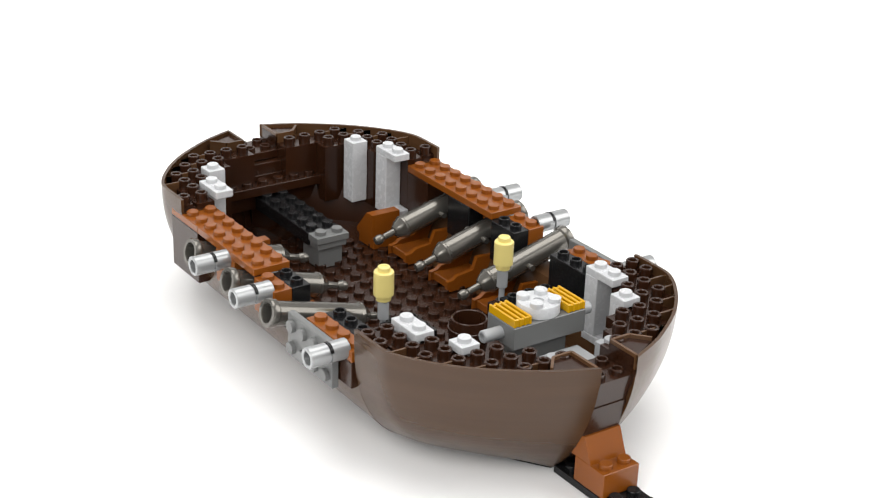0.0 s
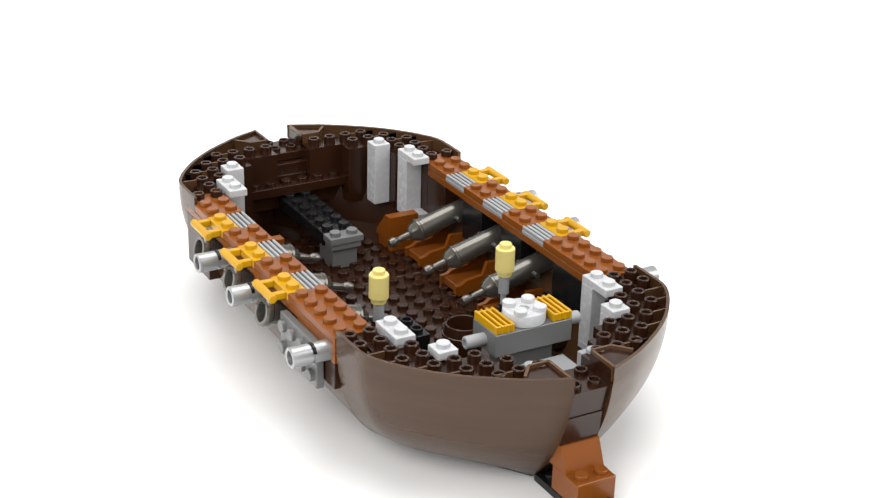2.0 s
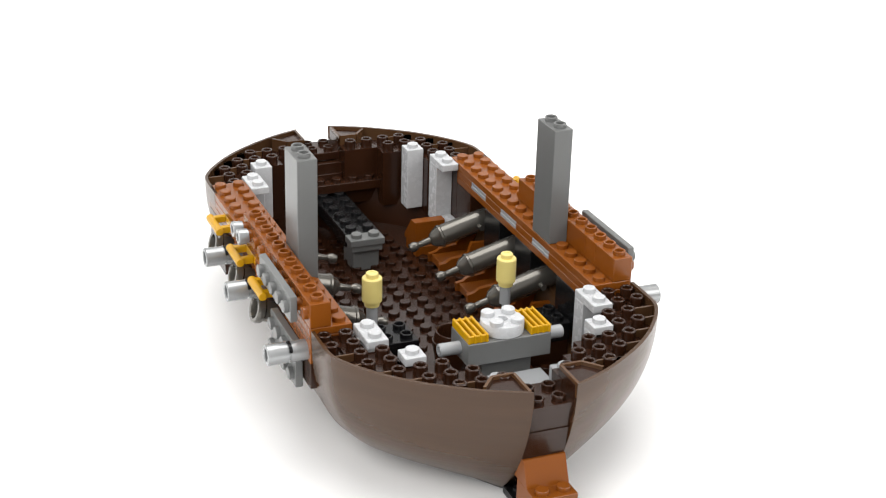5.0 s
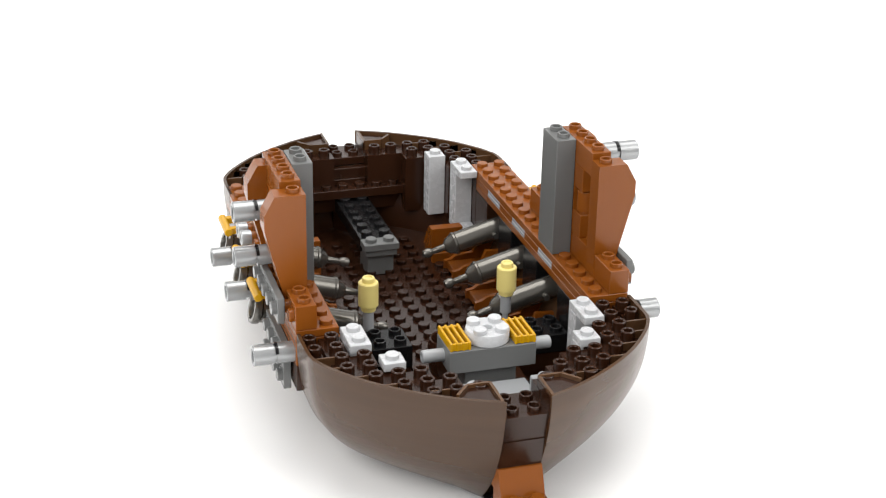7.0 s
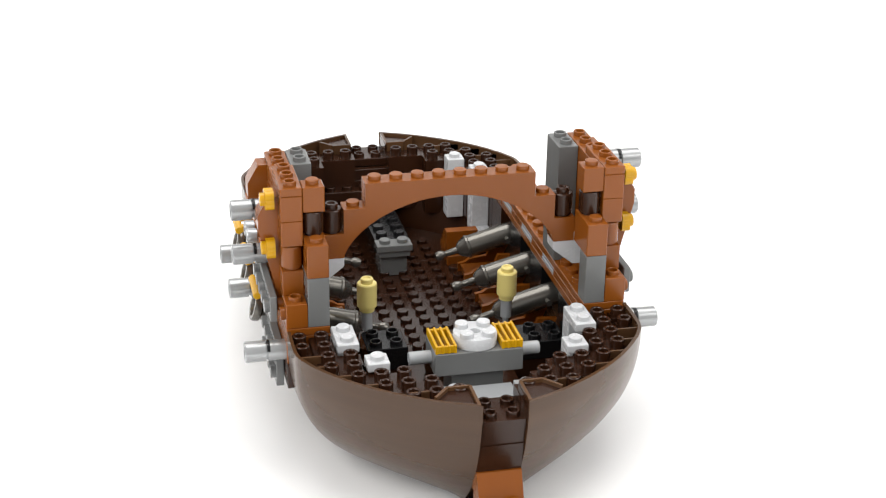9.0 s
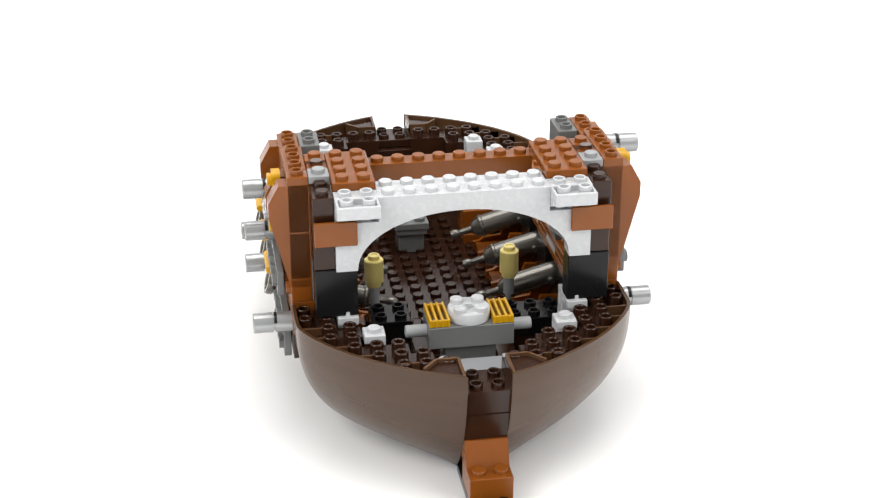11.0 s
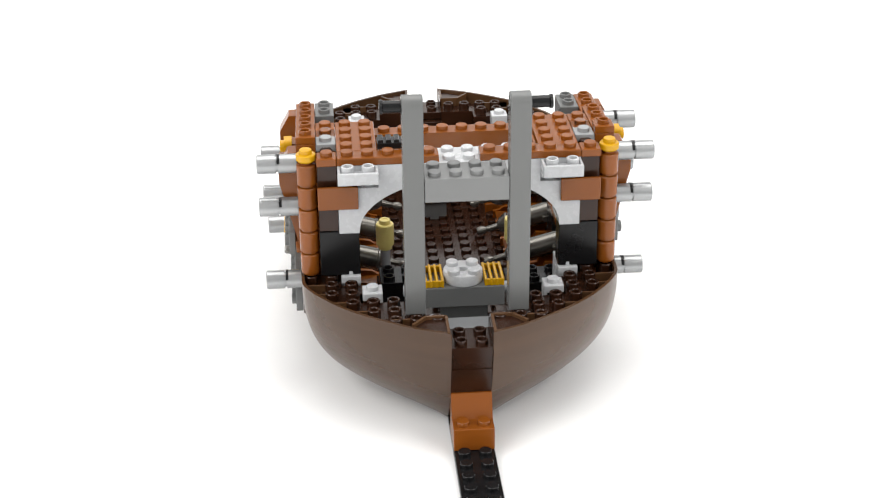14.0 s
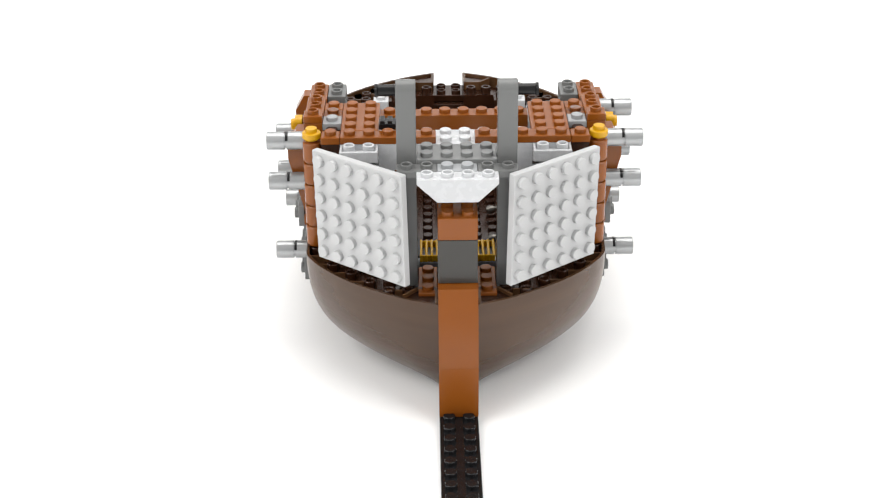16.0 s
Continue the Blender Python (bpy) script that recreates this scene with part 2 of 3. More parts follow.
def hull_end(side, end):
    """One moulded quarter of the hull: skin, lip, sunk stud ledge and inner wall."""
    mb = Mesh()
    rim = rim_points()
    n, rows = len(rim), 18
    grid, vs, fs = [], [], []

    def put(u, d, p):
        vs.append((side * u * U, (MID + end * d) * U, p * P))
        return len(vs) - 1
    for j in range(rows + 1):
        h = j / rows
        grid.append([put(*hull_point(u, d, h), FOOT + (RIM - FOOT) * h) for u, d in rim])

    def inset(k, w):
        u0, d0 = rim[max(0, k - 1)]
        u1, d1 = rim[min(n - 1, k + 1)]
        tx, ty = u1 - u0, d1 - d0
        ln = math.hypot(tx, ty)
        return max(0.98, rim[k][0] - ty / ln * w), rim[k][1] + tx / ln * w if k < n - 1 else rim[k][1] - 0.0
    lip = [put(*inset(k, 0.16), RIM) for k in range(n)]
    low = [put(*inset(k, 0.16), RIM - 1.8) for k in range(n)]
    inn = [put(*inset(k, 1.25), RIM - 1.8) for k in range(n)]
    bot = [put(*hull_point(*inset(k, 1.25), 0.22), 9.5) for k in range(n)]
    grid += [lip, low, inn, bot]
    mid = [put(0.0, hull_point(*inset(k, 1.25), 0.22)[1], 8.4) for k in range(n)]
    grid.append(mid)
    flip = (side * end) < 0
    inside = []
    for g, (a, b) in enumerate(zip(grid, grid[1:])):
        for k in range(n - 1):
            q = (a[k], a[k + 1], b[k + 1], b[k])
            (fs if g < rows + 2 else inside).append(q if flip else q[::-1])
    fs.append(tuple(g[-1] for g in grid) if flip else tuple(g[-1] for g in grid)[::-1])
    fs.append(tuple(g[0] for g in grid)[::-1] if flip else tuple(g[0] for g in grid))
    mb.add(vs, fs)
    hull = part("hull_end", mb, M["hull"], ship, "curved dark brown moulded hull quarter")
    # inner faces take the darker brown, so the inside shade is in the colour
    ib = Mesh()
    ib.add(vs, inside)
    part("inner_wall", ib, M["dark"], hull)
    # ledge of hollow studs sunk inside the lip
    lb, rb = Mesh(), Mesh()
    for i in range(1, 8):
        for j in range(9):
            vc = 2.5 - j if end < 0 else 20.5 + j
            uc, dc = i + 0.5, abs(vc - MID)
            if dc > 16.1 or (dc > 15.0 and uc < 2.8):
                continue
            w = rim_u(dc)
            near = min(math.hypot(uc - a, dc - b) for a, b in rim)
            if i == 4 and j == 3:      # half a seat behind the white column
                x0, x1 = sorted((side * (uc + 0.1) * U, side * (uc + 0.6) * U))
                lb.prism([(x0, (vc - 0.5) * U), (x1, (vc - 0.5) * U), (x1, (vc + 0.5) * U), (x0, (vc + 0.5) * U)], "z", (RIM - 2.6) * P, (RIM - 1.25) * P)
            if uc < w - 0.45 and near > 0.5 and near < 2.35 and not (i == 5 and j < 2) and not (i == 4 and j == 3):
                x, y = side * uc * U, vc * U
                c = U / 2 if near > 0.85 else U / 2 - 0.0012
                low_p = RIM - 2.6 if near < 1.2 or end < 0 else 12.5
                lb.prism([(x - c, y - c), (x + c, y - c), (x + c, y + c), (x - c, y + c)], "z", low_p * P, (RIM - 1.25) * P)
                lb.lathe([(0.0026, -0.0052), (0.0026, -0.0008), (0.0023, -0.0005), (0.0018, -0.0005), (0.0016, -0.0008), (0.0016, -0.0040), (0, -0.0040)], (x, y, RIM * P), seg=16)
                if near < 1.45 and w - 0.15 > uc + 0.4:
                    x0, x1 = sorted((side * (uc + 0.31) * U, side * (w - 0.12) * U))
                    rb.box(x0, x1, y - 0.0004, y + 0.0004, (RIM - 2.2) * P, (RIM - 0.35) * P, c=0.0001)
    # sunk ledge in the darker brown too, shade of the recess painted in
    part("stud_ledge", lb, M["dark"], hull)
    part("rib", rb, M["hull"], hull, "thin brown ribs from the sunk studs to the hull skin")
    # walled-off triangle at the tip
    wb = Mesh()

    def wall(a, b, w=0.065, lo=RIM - 3.5, hi=RIM + 0.02):
        dx, dy = b[0] - a[0], b[1] - a[1]
        ln = math.hypot(dx, dy)
        ox, oy = -dy / ln * w, dx / ln * w
        poly = [(a[0] + ox, a[1] + oy), (b[0] + ox, b[1] + oy), (b[0] - ox, b[1] - oy), (a[0] - ox, a[1] - oy)]
        wb.prism([(side * u * U, (MID + end * d) * U) for u, d in poly], "z", lo * P, hi * P)
    wall((1.1, 14.9), (2.1, 14.9))
    wall((2.1, 14.9), (2.75, 15.65))
    wall((1.1, 14.9), (1.1, 16.6))
    part("corner_rib", wb, M["hull"], hull)
    # tip floor darkened by colour like the ledge
    tri = [(1.02, 14.9), (2.1, 14.9), (2.75, 15.65), (2.1, 16.0), (1.02, 16.5)]
    part("corner_floor", Mesh().prism([(side * u * U, (MID + end * d) * U) for u, d in tri], "z", (RIM - 3.5) * P, (RIM - 0.4) * P), M["dark"], hull)
    return hull


for side in (-1, 1):
    for end in (-1, 1):
        hull_end(side, end)


def hull_middle(side):
    mb = Mesh()
    prof = [hull_point(8.0, 8.5, h / 20 * 0.55) for h in range(21)]
    poly = [(side * u * U, (FOOT + (RIM - FOOT) * h / 20 * 0.55) * P) for h, (u, d) in enumerate(prof)]
    poly += [(side * 6.6 * U, 14.7 * P), (side * 5.6 * U, 9 * P), (side * 2 * U, 7.4 * P), (0, 7.4 * P), (0, FOOT * P)]
    mb.prism(poly, "y", (MID - 8.55) * U, (MID + 8.55) * U)
    part("hull_side", mb, M["hull"], ship, "lower dark brown hull side")


hull_middle(-1)
hull_middle(1)

# gun deck floor
for v0, v1, wide in ((1, 4, 3), (4, 10, 5), (10, 16, 5), (16, 20, 5), (20, 23, 3)):
    B("dark", -wide, wide, v0, v1, 8.5, 9.5)
# stern shelves
B("dark", -2, 2, 26, 28, 18.6, 19.8, hollow=True)
B("dark", -4.0, 4.0, 25.6, 26.6, 13, 18.5, studs=0)
B("dark", -4, 4, 24.5, 25.55, 14.8, 16.2)

# ---------------------------------------------------------------- keel and stem
B("black", -1, 1, -16, -2.8, 5.9, 6.9, name="keel_plate", label="long black studded keel plate running out from the bow")
B("brown", -1, 1, -6.2, -4.2, 6.9, 9.9)
# black layer in the hull's foot outline, from the table up to the skin
edge = [(side * max(0.0, u - 0.12), MID + end * d * 0.985) for side, end, turn in ((1, -1, 1), (1, 1, -1), (-1, 1, 1), (-1, -1, -1))
        for u, d in [hull_point(*r, 0.0) for r in rim_points(16)][::-turn]]
part("base_plate", Mesh().prism([(u * U, v * U) for u, v in edge], "z", TABLE * P + 0.0001, (FOOT + 0.05) * P), M["black"], ship, "thin black layer under the hull")
mb = Mesh().prism([(-5.25 * U, 0), (-2.0 * U, 0), (-2.0 * U, 2.9 * P), (-4.75 * U, 2.9 * P)], "x", -1 * U + GAP, U - GAP)
L("brown", mb, 0, 0, 9.9, "slope_brick", label="reddish-brown slope brick of the stem")
mb = Mesh().prism([(-4.65 * U, 0), (-2.0 * U, 0), (-2.0 * U, 3.6 * P), (-5.0 * U, 3.6 * P)], "x", -U + GAP, U - GAP)
L("dark", mb, 0, 0, 12.8, "slope_brick")
mb = Mesh().prism([(-4.95 * U, 0), (-3.25 * U, 0), (-3.25 * U, 3.3 * P), (-5.25 * U, 3.3 * P)], "x", -U + GAP, U - GAP)
for i in (-0.5, 0.5):
    for j in (-4.75, -3.75):
        mb.stud(i * U, j * U, 3.3 * P, hollow=True)
L("dark", mb, 0, 0, 16.4, "slope_brick")
B("dark", -1, 1, 25.4, 27.6, 6.5, 17)
B("grey", -1.5, 1.5, -3.0, -0.9, 17.0, 18.1, studs=0, label="light grey plate between the bow quarters")
for i in (-1.6, 1.6):
    B("grey", i - 0.5, i + 0.5, -3.5, -2.5, 18.7, 20.6)

# ---------------------------------------------------------------- gun deck, both sides
def carriage_gun(v):
    """A cannon on its carriage, muzzle along +x, drawn about the floor under the breech."""
    gun = empty("cannon", "gunmetal plastic toy cannon on reddish-brown carriage", "cannon", group="cannons along the gun deck")
    ax = Vector((40, 0, 11)).normalized()
    at = Vector((0, 0, 15.8 * 0.001))
    mb = Mesh()
    r = 0.0048
    mb.lathe([(0, -0.0045), (0.0022, -0.0040), (0.0036, -0.0025), (r, 0.0), (r + 0.0004, 0.0003), (r + 0.0004, 0.0012), (r, 0.0016), (r, 0.0385),
              (r + 0.0007, 0.0392), (r + 0.0009, 0.0410), (r + 0.0005, 0.0420), (r - 0.0009, 0.0420), (r - 0.0011, 0.0415), (r - 0.0011, 0.024), (0, 0.024)], at, ax, 24)
    part("barrel", mb, M["gun"], gun, "gunmetal cannon barrel")
    mb = Mesh().lathe([(0.0016, -0.004), (0.0014, -0.009), (0.0012, -0.0095), (0.0019, -0.0105), (0.0023, -0.012), (0.0018, -0.0138), (0, -0.0145)], at, ax, 14)
    part("breech_knob", mb, M["gun"], gun)
    mb = Mesh().lathe([(0, -0.0075), (0.0013, -0.0075), (0.0013, 0.0075), (0, 0.0075)], at + ax * 0.018, (0, 1, 0), 12)
    part("trunnion", mb, M["gun"], gun)
    for s in (-1, 1):
        mb = Mesh().prism([(-0.002, 0.001), (0.022, 0.001), (0.022, 0.0135), (0.013, 0.014), (0.011, 0.0085), (0.003, 0.0075), (0.001, 0.006), (-0.002, 0.0055)], "y", s * 0.0052, s * 0.0072)
        part("cheek", mb, M["brown"], gun, "reddish-brown carriage cheek")
    mb = Mesh().box(-0.001, 0.020, -0.0052, 0.0052, 0.002, 0.0055)
    part("bed", mb, M["brown"], gun)
    return gun


gun = carriage_gun(0)
first = True
for v in (17.3, 13.3, 9.3):
    for side in (-1, 1):
        m = pose(side * 3.8 * U, (v - 0.15) * U, 9.4 * P, 0, 0, 0 if side > 0 else 180)
        if first:
            gun.matrix_basis = m
            first = False
        else:
            copy_thing(gun, m)


def tube_mesh(length=2.0):
    mb = Mesh()
    r, n = 0.0039, length * U
    mb.lathe([(0.0025, 0.004), (0.0025, 0.0003), (0.0028, 0), (r - 0.0003, 0), (r, 0.0003), (r, n / 2 - 0.0004), (r - 0.0007, n / 2 - 0.0004), (r - 0.0007, n / 2 + 0.0004),
              (r, n / 2 + 0.0004), (r, n - 0.0003), (r - 0.0003, n), (0.0028, n), (0.0025, n - 0.0003), (0.0025, n - 0.006), (0, n - 0.006)], (0, 0, 0), (1, 0, 0), 22)
    mb.box(n / 2 - 0.0006, n / 2 + 0.0006, -0.0006, 0.0006, 0.001, 0.001 + 0.0001)
    return mb


TUBE = tube_mesh().data("pipe", M["silver"])
slot = Mesh()
ring = [(math.cos(radians(20 + a * 10)), math.sin(radians(20 + a * 10))) for a in range(15)]
sv = [(x, r * ca, r * sa) for ca, sa in ring for x, r in ((0.0069, 0.0034), (0.0069, 0.00402), (0.0080, 0.00402), (0.0080, 0.0034))]
slot.add(sv, [(4 * k + a, 4 * k + (a + 1) % 4, 4 * k + 4 + (a + 1) % 4, 4 * k + 4 + a) for k in range(14) for a in range(4)] + [(3, 2, 1, 0), (56, 57, 58, 59)])
SLOT = slot.data("slot", M["black"])


def pipe(side, v, p, t=None, u=7.85):
    ob = new("pipe", TUBE)
    ob.location = (side * u * U, v * U, p * P)
    ob.rotation_euler = (0, 0, 0 if side > 0 else math.pi)
    sl = new("slot", SLOT)
    sl.parent = ob
    if t is None:
        tagged(ob, "silver-grey plastic pipe sticking out of the hull side", "pipe", "pipes on the hull sides")
    else:
        tagged(ob, "silver-grey plastic pipe pushed onto a side pin", "pipe", "pipes on the hull sides")
        arrive(ob, t)
    return ob


for side in (-1, 1):
    def S(col, a, b, *rest, **kw):
        """A brick given by its distances from the middle line, on this side."""
        lo, hi = sorted((side * a, side * b))
        return B(col, lo, hi, *rest, **kw)
    pipe(side, 3.7, 18.7)
    pipe(side, 10.6, 18.7)
    pipe(side, 14.8, 18.7)
    # piers between the gun ports
    S("brown", 7, 8, 3, 7, 17.6, 19)
    S("dark", 7, 8, 3, 7, 14.4, 17.6, studs=0)
    S("black", 6, 7, 3, 7, 13.5, 19, hollow=True)
    for v in (10, 14):
        S("brown", 7, 8, v, v + 2, 14.7, 19)
        S("black", 6, 7, v, v + 2, 13.5, 19, hollow=True)
    S("dark", 6, 8, 18, 21, 12, 19, studs=0)
    S("dgrey", 8.02, 8.4, 4, 8, 13.5, 19, studs=0, side=side, label="grey plate mounted sideways with studs facing out")
    if side > 0:
        B("black", 2.9, 5.9, 4.9, 6.9, 12.6, 15, hollow=True)
        B("dark", 2.95, 5.85, 4.95, 6.85, 9.5, 12.6, studs=0)
    else:
        B("black", -3.9, -1.9, 5.2, 7.2, 12.6, 15.5, hollow=True)
        B("dark", -3.85, -1.95, 5.25, 7.15, 9.5, 12.6, studs=0)
    S("dark", 2.2, 3.2, 3.0, 4.8, 9.5, 12, studs=0)
    S("dark", 6, 7, 0.2, 3, 14, 20, studs=0)
    S("dark", 6, 7, 20, 22.8, 14, 20, studs=0)
    # white brackets at the four shoulders
    for v0, v1, w0, w1, c in ((1, 3, 2.1, 3, -0.5), (19.8, 21.8, 20.7, 21.8, 23.15)):
        br = empty("bracket", "white plastic panel bracket standing inside the hull", "bracket", (side * 5.5 * U, (v0 + v1) / 2 * U, 12.5 * P), group="white brackets")
        x = U / 2 - GAP
        part("panel", Mesh().box(-x, x, (w0 - v0 - 1) * U, (w1 - v0 - 1) * U - GAP, P, 8.5 * P), M["white"], br)
        mt = Mesh().box(-x, x, -U + GAP, U - GAP, 8.5 * P, 9.5 * P)
        mt.stud(0, -U / 2, 9.5 * P).stud(0, U / 2, 9.5 * P)
        part("top", mt, M["white"], br)
        part("base", Mesh().box(-x, x, -U + GAP, U - GAP, 0, P), M["white"], br)
        h = 9
        if c < 0:      # the bow pair are open panels: a top, a base and one thin wall
            xi = sorted((-side * x, -side * (x - 0.0011)))
            mc = Mesh().box(-x, x, -x, x, (h - 1) * P, h * P).stud(0, 0, h * P)
            mc.box(xi[0], xi[1], -x, x, P, (h - 1) * P).box(-x, x, -x, x, 0, P)
        else:
            mc = Mesh().box(-x, x, -x, x, 0, h * P).stud(0, 0, h * P)
        L("white", mc, side * 4.5, c, 13, "column", label="white plastic square column brick")
    S("brown", 3.2, 4.8, 19, 20.6, 9.5, 11, studs=0)
    mb = Mesh().prism([(0, 0), (1.6 * U, 0), (1.6 * U, 0.6 * P), (0.6 * U, 3.6 * P), (0, 3.6 * P)], "x", -0.9 * U, 0.9 * U)
    L("brown", mb, side * 4.1, 19.2, 10.9, "slope_brick")
    # lamp
    lamp = empty("lamp_post", "pale yellow round brick on a light grey pin", "lamp", (side * 3.5 * U, 7.5 * U, 15.5 * P), group="pale yellow lamps")
    part("pin", Mesh().lathe([(0.0012, -0.0062), (0.0012, 0), (0.0022, 0.0002), (0.0022, 0.0075), (0.0016, 0.008), (0, 0.008)]), M["grey"], lamp)
    part("cap", Mesh().lathe([(0, 0.008), (0.0029, 0.008), (0.0031, 0.0098), (0.0039, 0.0102), (0.0039, 0.0195), (0.0036, 0.0199), (0.00245, 0.0199), (0.00245, 0.0215),
                              (0.0022, 0.0218), (0.0015, 0.0218), (0.0013, 0.0214), (0, 0.0214)], seg=20), M["tan"], lamp)
B("dark", -4, -3, 7.25, 8.1, 9.5, 13.2, hollow=True)
B("dark", 3, 4, 7, 8, 9.5, 13.2, hollow=True)

# chest and black deck beam at the stern
B("dgrey", -0.75, 0.75, 18.3, 20, 9.5, 12.5, studs=0)
B("dgrey", -1, 1, 18, 19, 13.4, 14.4)
B("dgrey", -0.9, 0.9, 18.1, 19, 12.5, 13.4, studs=0)
B("black", -1, 1, 19, 25, 12.5, 14.4)

# barrel tub
tub = Mesh().lathe([(0, 0), (0.0068, 0), (0.0078, 0.006), (0.0078, 0.0075), (0.0082, 0.0078), (0.0082, 0.0098), (0.0078, 0.0100), (0.0070, 0.0135), (0.0066, 0.0138), (0.0062, 0.0135),
                    (0.0062, 0.003), (0, 0.003)], seg=28)
tb = new("tub", tub.data("tub", M["dark"]))
tb.location = (-0.25 * U, 5.0 * U, 12.0 * P)
tagged(tb, "open dark brown plastic tub behind the capstan", "tub")
B("dark", -1.85, 2, 4, 6, 9.5, 12, studs=0)

# capstan
cap = empty("capstan", "dark grey capstan block with white turntable and yellow grilles", "capstan", (0.07 * U, 0.35 * U, 18.7 * P))
part("block", Mesh().box(-2 * U, 2 * U, -U, U, 0.5 * P, 3.2 * P), M["dgrey"], cap)
part("foot", Mesh().box(-1.2 * U, 1.2 * U, -0.7 * U, 0.8 * U, -9 * P, 0.55 * P), M["dgrey"], cap)
disc = Mesh().lathe([(0.0040, 3.2 * P), (0.0076, 3.2 * P), (0.0079, 3.3 * P), (0.0079, 4.5 * P), (0.0077, 4.6 * P), (0.0020, 4.6 * P), (0.0018, 4.0 * P), (0, 4.0 * P)], (0, -0.0004, 0), seg=32)
for i in (-0.5, 0.5):
    for j in (-0.5, 0.5):
        disc.stud(i * U, j * U - 0.0004, 4.6 * P)
part("turntable", disc, M["white"], cap, "round white turntable with four studs")
for s in (-1, 1):
    x0, y0, y1 = s * 1.5 * U, -U + GAP, U - GAP
    g = Mesh()
    for i in range(4):
        x = x0 + (i - 1.5) * 0.00225
        g.box(x - 0.0005, x + 0.0005, y0 + 0.0002, y1 - 0.0002, 3.2 * P, 4.2 * P)
    g.box(x0 - 0.0038, x0 + 0.0038, y0 + 0.0006, y0 + 0.0016, 3.2 * P, 4.1 * P)
    g.box(x0 - 0.0038, x0 + 0.0038, y1 - 0.0016, y1 - 0.0006, 3.2 * P, 4.1 * P)
    part("grille", g, M["yellow"], cap, "yellow slotted grille tile")
    a = Mesh().lathe([(0, 2 * U), (0.0024, 2 * U), (0.0024, 2.95 * U), (0.0021, 3.0 * U), (0.0014, 3.0 * U), (0.0014, 2.8 * U), (0, 2.8 * U)], (0, 0, 1.8 * P), (s, 0, 0))
    part("axle", a, M["grey"], cap, "light grey axle end")

# ---------------------------------------------------------------- pieces put on while the clip runs
def handle_plate():
    mb = Mesh().box(-U / 2 + GAP, U / 2 - GAP, -U + GAP, U - GAP, 0, P)
    mb.stud(0, -U / 2, P).stud(0, U / 2, P)
    for s in (-1, 1):
        mb.box(U / 2, U / 2 + 0.0062, s * 0.0056 - 0.0012, s * 0.0056 + 0.0012, 0.0004, P)
    mb.lathe([(0, -0.0082), (0.0014, -0.0082), (0.0017, -0.0079), (0.0017, 0.0079), (0.0014, 0.0082), (0, 0.0082)], (U / 2 + 0.0058, 0, 0.0018), (0, 1, 0), 14)
    return mb


HANDLE = handle_plate().data("handle_plate", M["yellow"])
gm = Mesh().box(-U / 2 + GAP, U / 2 - GAP, -U + GAP, U - GAP, 0, 0.5 * P)
for i in range(4):
    gm.box((i - 1.5) * 0.0021 - 0.0006, (i - 1.5) * 0.0021 + 0.0006, -U + GAP, U - GAP, 0.5 * P, P)
GRILLE = gm.data("grille_tile", M["grey"])


def wedge_mesh(top=13.0, out=1.9, depth=1.0):
    """Brick that leans outwards as it rises, drawn from its inner foot along +x."""
    mb = Mesh().prism([(0, 0), (1.0 * U, 0), (out * U, (top - 4) * P), (out * U, (top - 2.2) * P), ((out - 0.5) * U, top * P), (0, top * P)], "y", GAP, depth * U - GAP)
    mb.stud(0.5 * U, depth * U / 2, top * P, hollow=True)
    return mb


WEDGE = wedge_mesh().data("slope_brick", M["brown"])
wl = Mesh().prism([(0, 0), (1.0 * U, 0), (1.75 * U, 7 * P), (1.75 * U, 9 * P), (0, 9 * P)], "y", GAP, U - GAP)
WEDGE_LOW = wl.data("slope_brick", M["brown"])


def inv_slope(du=2.0, flat=1.0, lip=1.0, dv=1.0, hollow=True):
    """Inverted slope: full length on top, shorter at the foot, along +x."""
    mb = Mesh().prism([(0, 0), (flat * U, 0), (du * U, (3 - lip) * P), (du * U, 3 * P), (0, 3 * P)], "y", GAP, dv * U - GAP)
    for i in range(round(du)):
        for j in range(round(dv)):
            mb.stud((i + 0.5) * U, (j + 0.5) * U, 3 * P, hollow=hollow)
    return mb


